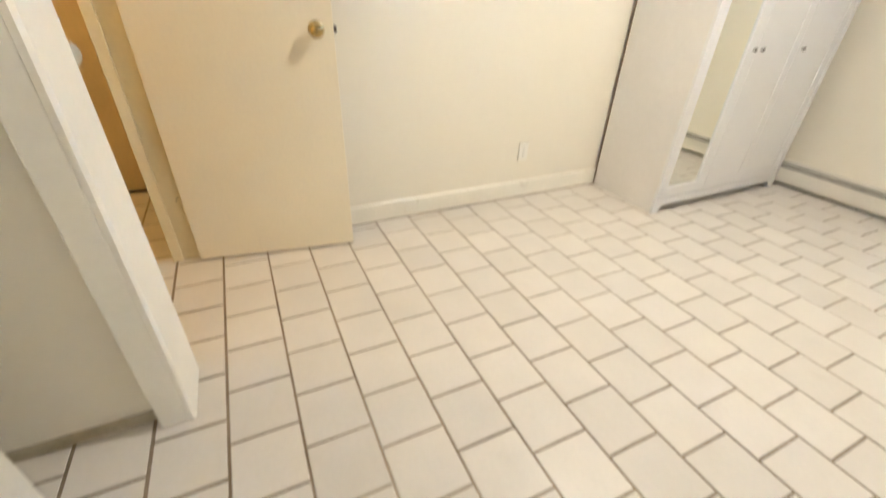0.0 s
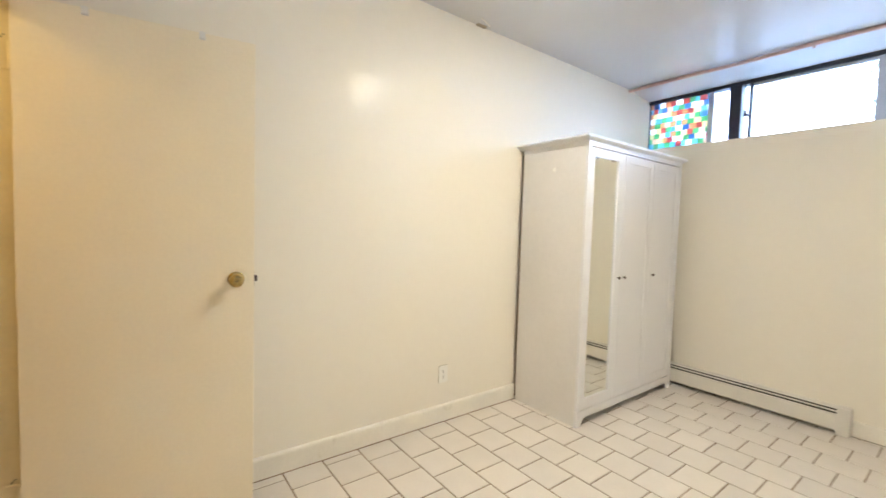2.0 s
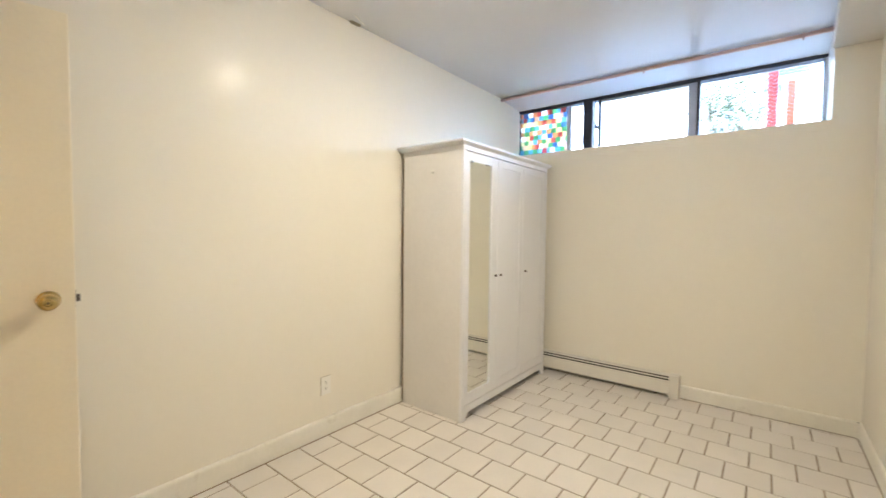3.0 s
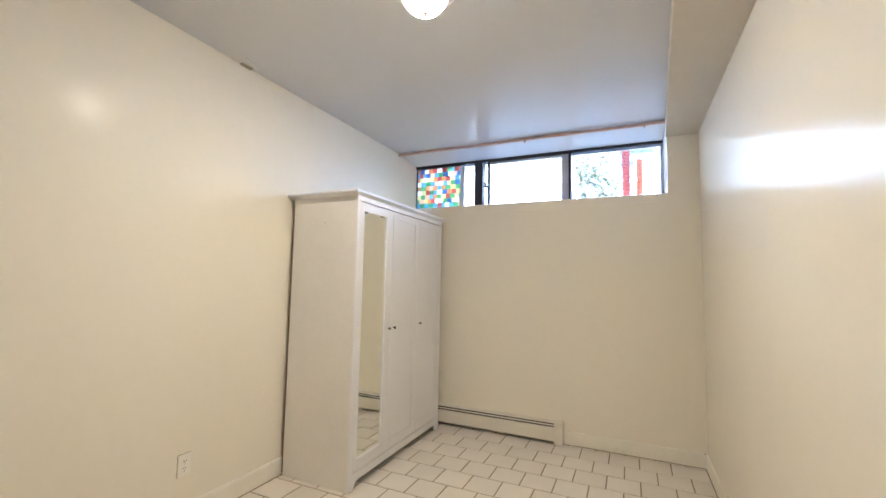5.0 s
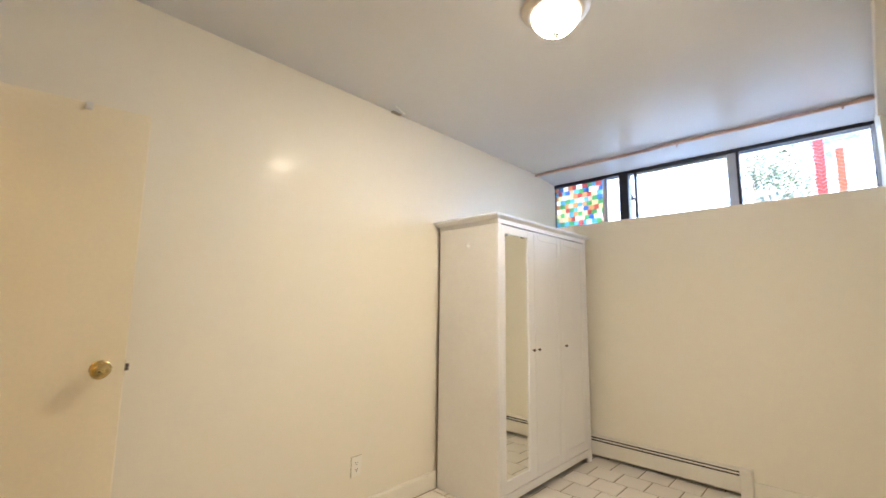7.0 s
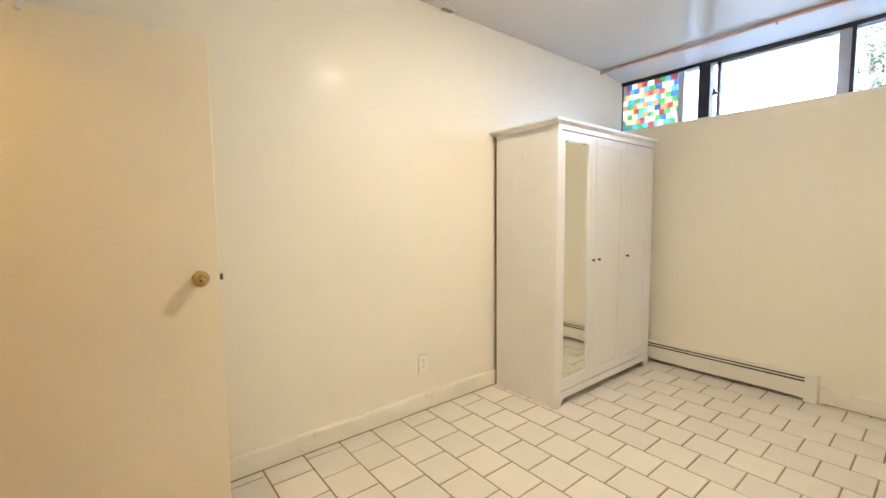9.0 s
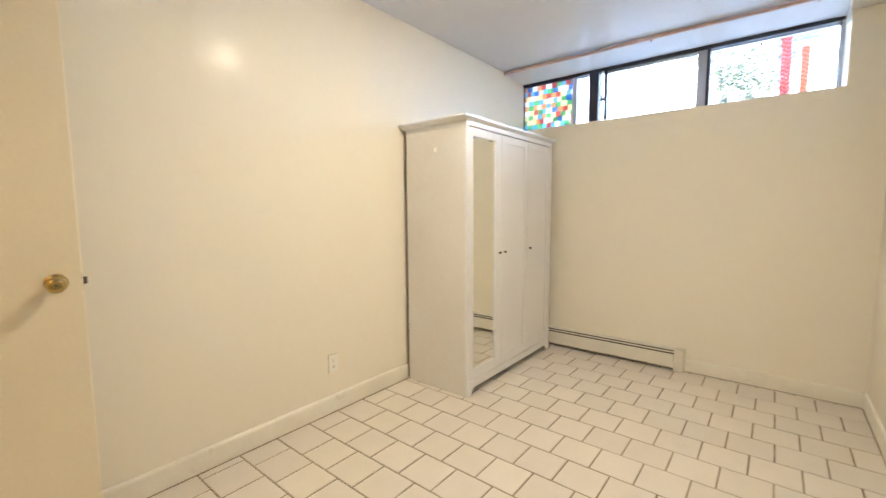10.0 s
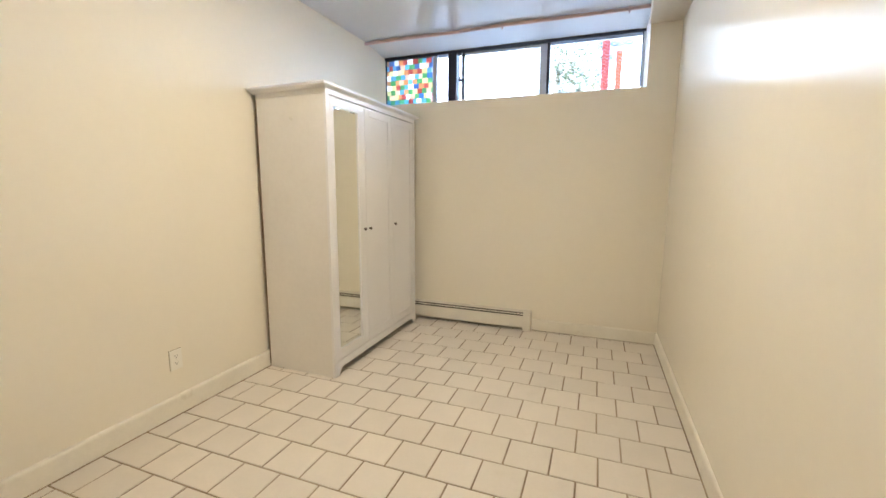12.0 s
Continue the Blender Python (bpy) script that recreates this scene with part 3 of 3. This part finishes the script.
apart("cornice", cornice())
dy0, dwid = Y0 + 0.036, (Y1 - Y0 - 0.072) / 3
for i in range(3):
    a, b = dy0 + i * dwid + 0.0015, dy0 + (i + 1) * dwid - 0.0015
    z0, z1 = 0.108, 1.841
    left_st, right_st = (0.038, 0.085) if i == 0 else (0.060, 0.060)
    leaf = apart("wardrobe_door", boxes(((XF, a, z0), (XF + (0.004 if i == 0 else 0.014), b, z1))), label="mirrored wardrobe door" if i == 0 else "")
    pa, pb, pz0, pz1 = a + left_st, b - right_st, 0.180, 1.785
    for nm, lo, hi in (("stile", (a, z0), (pa, z1)), ("stile", (pb, z0), (b, z1)), ("rail", (pa, z0), (pb, pz0)), ("rail", (pa, pz1), (pb, z1))):
        q = apart(nm, boxes(((XF + 0.004, lo[0], lo[1]), (FRONT, hi[0], hi[1])), bevel=0.0012), parent=leaf)
        q.matrix_parent_inverse = Matrix.Identity(4)
    if i == 0:
        apart("mirror", boxes(((XF + 0.0042, pa, pz0), (XF + 0.008, pb, pz1))), MIRROR, leaf, "tall narrow mirror")
        apart("mirror_clip", boxes(((XF + 0.008, pa + 0.02, pz1 - 0.012), (XF + 0.014, pa + 0.045, pz1)), bevel=0.001), CHROME, leaf)
        apart("mirror_clip", boxes(((XF + 0.008, pb - 0.07, pz1 - 0.009), (XF + 0.014, pb - 0.03, pz1)), bevel=0.001), CHROME, leaf)
    ky = b - 0.035 if i == 0 else a + 0.035
    apart("door_knob", lathe([(0.005, 0.0), (0.005, 0.008), (0.0095, 0.012), (0.0105, 0.017), (0.008, 0.021), (0.001, 0.022)], (FRONT, ky, 0.977), "x", 18), DARK_METAL, leaf, "small dark metal knob", True)
hook = thing("adhesive_hook", "small white adhesive hook stuck on the wardrobe side", "hook", (0.315, Y0, 1.715), "hooks on the wardrobe")
part("plate", boxes(((-0.011, -0.004, -0.022), (0.011, 0, 0.020)), bevel=0.0015), WHITE_PLASTIC, hook)
part("prong", tube([(0, -0.003, -0.004), (0.002, -0.014, -0.012), (0.004, -0.020, -0.004), (0.006, -0.021, 0.008)], 0.0045, 8), WHITE_PLASTIC, hook, smooth=True)

far_hook = copy_thing(hook, pose(0.535, Y1, 1.80, 0, 0, 180))
nail = thing("nail_hole", "small dark nail hole at the top of the baseboard", "nail hole", (2.672, 4.712, 0.1035))
part("head", lathe([(0.004, 0.0), (0.004, 0.003), (0.001, 0.004)], (0, 0, 0), "z", 10), SLOT, nail)

# ---- wall outlet ----
outlet = thing("wall_outlet", "ivory duplex wall outlet above the baseboard", "outlet", (0.0, 2.59, 0.318))
# The plate's edge shadow, drawn as a thin dark sheet behind it.
part("grime_seam", boxes(((0, -0.0368, -0.0588), (0.0015, 0.0368, 0.0588))), DUST_SHADE, outlet, "thin dark line round the plate, drawn for its edge shadow")
part("cover_plate", boxes(((0.0015, -0.035, -0.057), (0.0075, 0.035, 0.057)), bevel=0.002), PLASTIC, outlet)
for oz in (-0.0195, 0.0195):
    socket = part("socket", lathe([(0.0165, 0.006), (0.0165, 0.0085), (0.001, 0.0085)], (0, 0, oz), "x", 18), PLASTIC, outlet)
    part("slot", boxes(((0.0084, -0.0075, oz - 0.001), (0.0092, -0.0050, oz + 0.008)), ((0.0084, 0.0050, oz - 0.001), (0.0092, 0.0075, oz + 0.006)), ((0.0084, -0.0025, oz - 0.010), (0.0092, 0.0025, oz - 0.0055))), SLOT, socket)
part("screw", lathe([(0.003, 0.006), (0.003, 0.0075)], (0, 0, 0), "x", 10), CHROME, outlet)

# ---- ceiling fittings ----
lamp = thing("ceiling_lamp", "lit flush ceiling lamp with opal bowl and metal rim", "lamp", (1.37, 2.63, H))
part("rim", lathe([(0.146, 0.0), (0.152, -0.004), (0.153, -0.014), (0.149, -0.022), (0.142, -0.026), (0.136, -0.034), (0.126, -0.040), (0.117, -0.042), (0.109, -0.041), (0.107, -0.034)], (0, 0, 0), "z", 48), LAMP_METAL, lamp, "satin nickel rim", True)
part("bowl_edge", lathe([(0.108, -0.036), (0.109, -0.048), (0.106, -0.062), (0.100, -0.076), (0.090, -0.091), (0.078, -0.103), (0.066, -0.111)], (0, 0, 0), "z", 48), LAMP_EDGE, lamp, "glowing opal glass edge", True)
part("bowl", lathe([(0.066, -0.1112), (0.058, -0.115), (0.042, -0.121), (0.022, -0.125), (0.002, -0.126)], (0, 0, 0), "z", 48), LAMP_GLASS, lamp, "glowing white opal glass bowl", True)
part("finial", lathe([(0.013, -0.124), (0.017, -0.130), (0.015, -0.137), (0.008, -0.141), (0.009, -0.145), (0.006, -0.151), (0.001, -0.154)], (0, 0, 0), "z", 20), FINIAL_METAL, lamp, "satin nickel finial", True)

pipe = thing("ceiling_pipe", "thin salmon-painted pipe under the ceiling at the window", "pipe", (1.25, 4.718, 2.638))
bm = tube([(-1.25 + 2.470 * i / 24, 0.002 * math.sin(i * 0.9), 0.002 * math.sin(i * 0.55)) for i in range(25)], 0.0145, 12)
part("tube", bm, COPPER, pipe, smooth=True)
for bx in (0.085, 1.066):
    part("pipe_clip", boxes(((bx - 0.005, -0.0185, -0.036), (bx + 0.005, -0.0145, 0.014)), ((bx - 0.005, -0.0185, -0.0185), (bx + 0.005, 0.014, -0.0145)), bevel=0.001), COPPER, pipe)
clip = thing("cable_clip", "small white plastic clip where wall meets ceiling", "clip", (0.040, 2.815, H))
# Flat grey box that draws the shadow patch beside the white wire.
part("body", boxes(((-0.038, -0.040, -0.010), (-0.012, 0.040, 0.0)), bevel=0.003), CLIP_SHADOW, clip, "grey patch built for the clip's shadow")
part("ring", tube([(0.012 + 0.040 * math.sin(a * 0.21), 0.046 - 0.014 * a, -0.006 - 0.010 * math.sin(a * 0.42)) for a in range(9)], 0.0045, 8), WHITE_PLASTIC, clip, "white curved wire end", True)

# ---- floor ----
floor = structure("floor", boxes(((HALL_X, HALL_Y, -0.10), (W, L, -0.0035))), GROUT, "square off-white floor tiles in running bond, brown joints", "floor")
PITCH, JOINT = 0.2095, 0.0085
ROW0 = 0.712


def tile_mesh(w, d):
    bm = bmesh.new()
    c, z = 0.0022, 0.0
    lo = [bm.verts.new(p) for p in ((0, 0, -0.009), (w, 0, -0.009), (w, d, -0.009), (0, d, -0.009))]
    mid = [bm.verts.new(p) for p in ((0, 0, z - 0.0016), (w, 0, z - 0.0016), (w, d, z - 0.0016), (0, d, z - 0.0016))]
    top = [bm.verts.new(p) for p in ((c, c, z), (w - c, c, z), (w - c, d - c, z), (c, d - c, z))]
    for r0, r1 in ((lo, mid), (mid, top)):
        for i in range(4):
            bm.faces.new((r0[i], r0[(i + 1) % 4], r1[(i + 1) % 4], r1[i]))
    bm.faces.new(top)
    return mesh_of("tile", bm, TILE)


tiles, rest = {}, []
rng = random.Random(11)
k = math.floor((HALL_Y - ROW0) / PITCH)
while ROW0 + k * PITCH < L:
    ya, yb = ROW0 + k * PITCH + JOINT / 2, ROW0 + (k + 1) * PITCH - JOINT / 2
    near = ya > 0.70
    x_lo, x_hi, y_lo, y_hi = (0.0, W, ya, min(yb, L)) if near else (HALL_X, W, max(ya, HALL_Y), yb)
    x = (0.097 if k % 2 else 0.198) - 0.005 * min(k, 11) - 0.001 * max(0, k - 11) + rng.uniform(-0.003, 0.003) - 8 * PITCH   # the bond creeps a little from row to row
    while x < x_hi:
        xa, xb = max(x + JOINT / 2, x_lo), min(x + PITCH - JOINT / 2, x_hi)
        if x_hi - xb < 0.06:
            xb = x_hi
        if xa - x_lo < 0.072:
            xa = x_lo
        if xb - xa > 0.06:
            if near:
                key = (round(xb - xa, 3), round(y_hi - y_lo, 3))
                if key not in tiles:
                    tiles[key] = tile_mesh(*key)
                ob = new("tile", tiles[key])
                ob.parent = floor
                ob.matrix_basis = pose(xa, y_lo, rng.uniform(-0.0006, 0.0004), rng.uniform(-0.12, 0.12), rng.uniform(-0.12, 0.12), 0)
            else:
                rest.append((xa, y_lo, xb, y_hi))
        x += PITCH
    k += 1
verts, faces = [], []
for xa, ya, xb, yb in rest:
    n, c = len(verts), 0.0022
    verts += [(xa, ya, -0.009), (xb, ya, -0.009), (xb, yb, -0.009), (xa, yb, -0.009), (xa + c, ya + c, 0), (xb - c, ya + c, 0), (xb - c, yb - c, 0), (xa + c, yb - c, 0)]
    faces += [(n, n + 1, n + 5, n + 4), (n + 1, n + 2, n + 6, n + 5), (n + 2, n + 3, n + 7, n + 6), (n + 3, n, n + 4, n + 7), (n + 4, n + 5, n + 6, n + 7)]
me = bpy.data.meshes.new("entrance_tiles")
me.from_pydata(verts, [], faces)
me.materials.append(TILE)
ob = new("entrance_tiles", me)
ob.parent = floor
tagged(ob, kind="stuff")
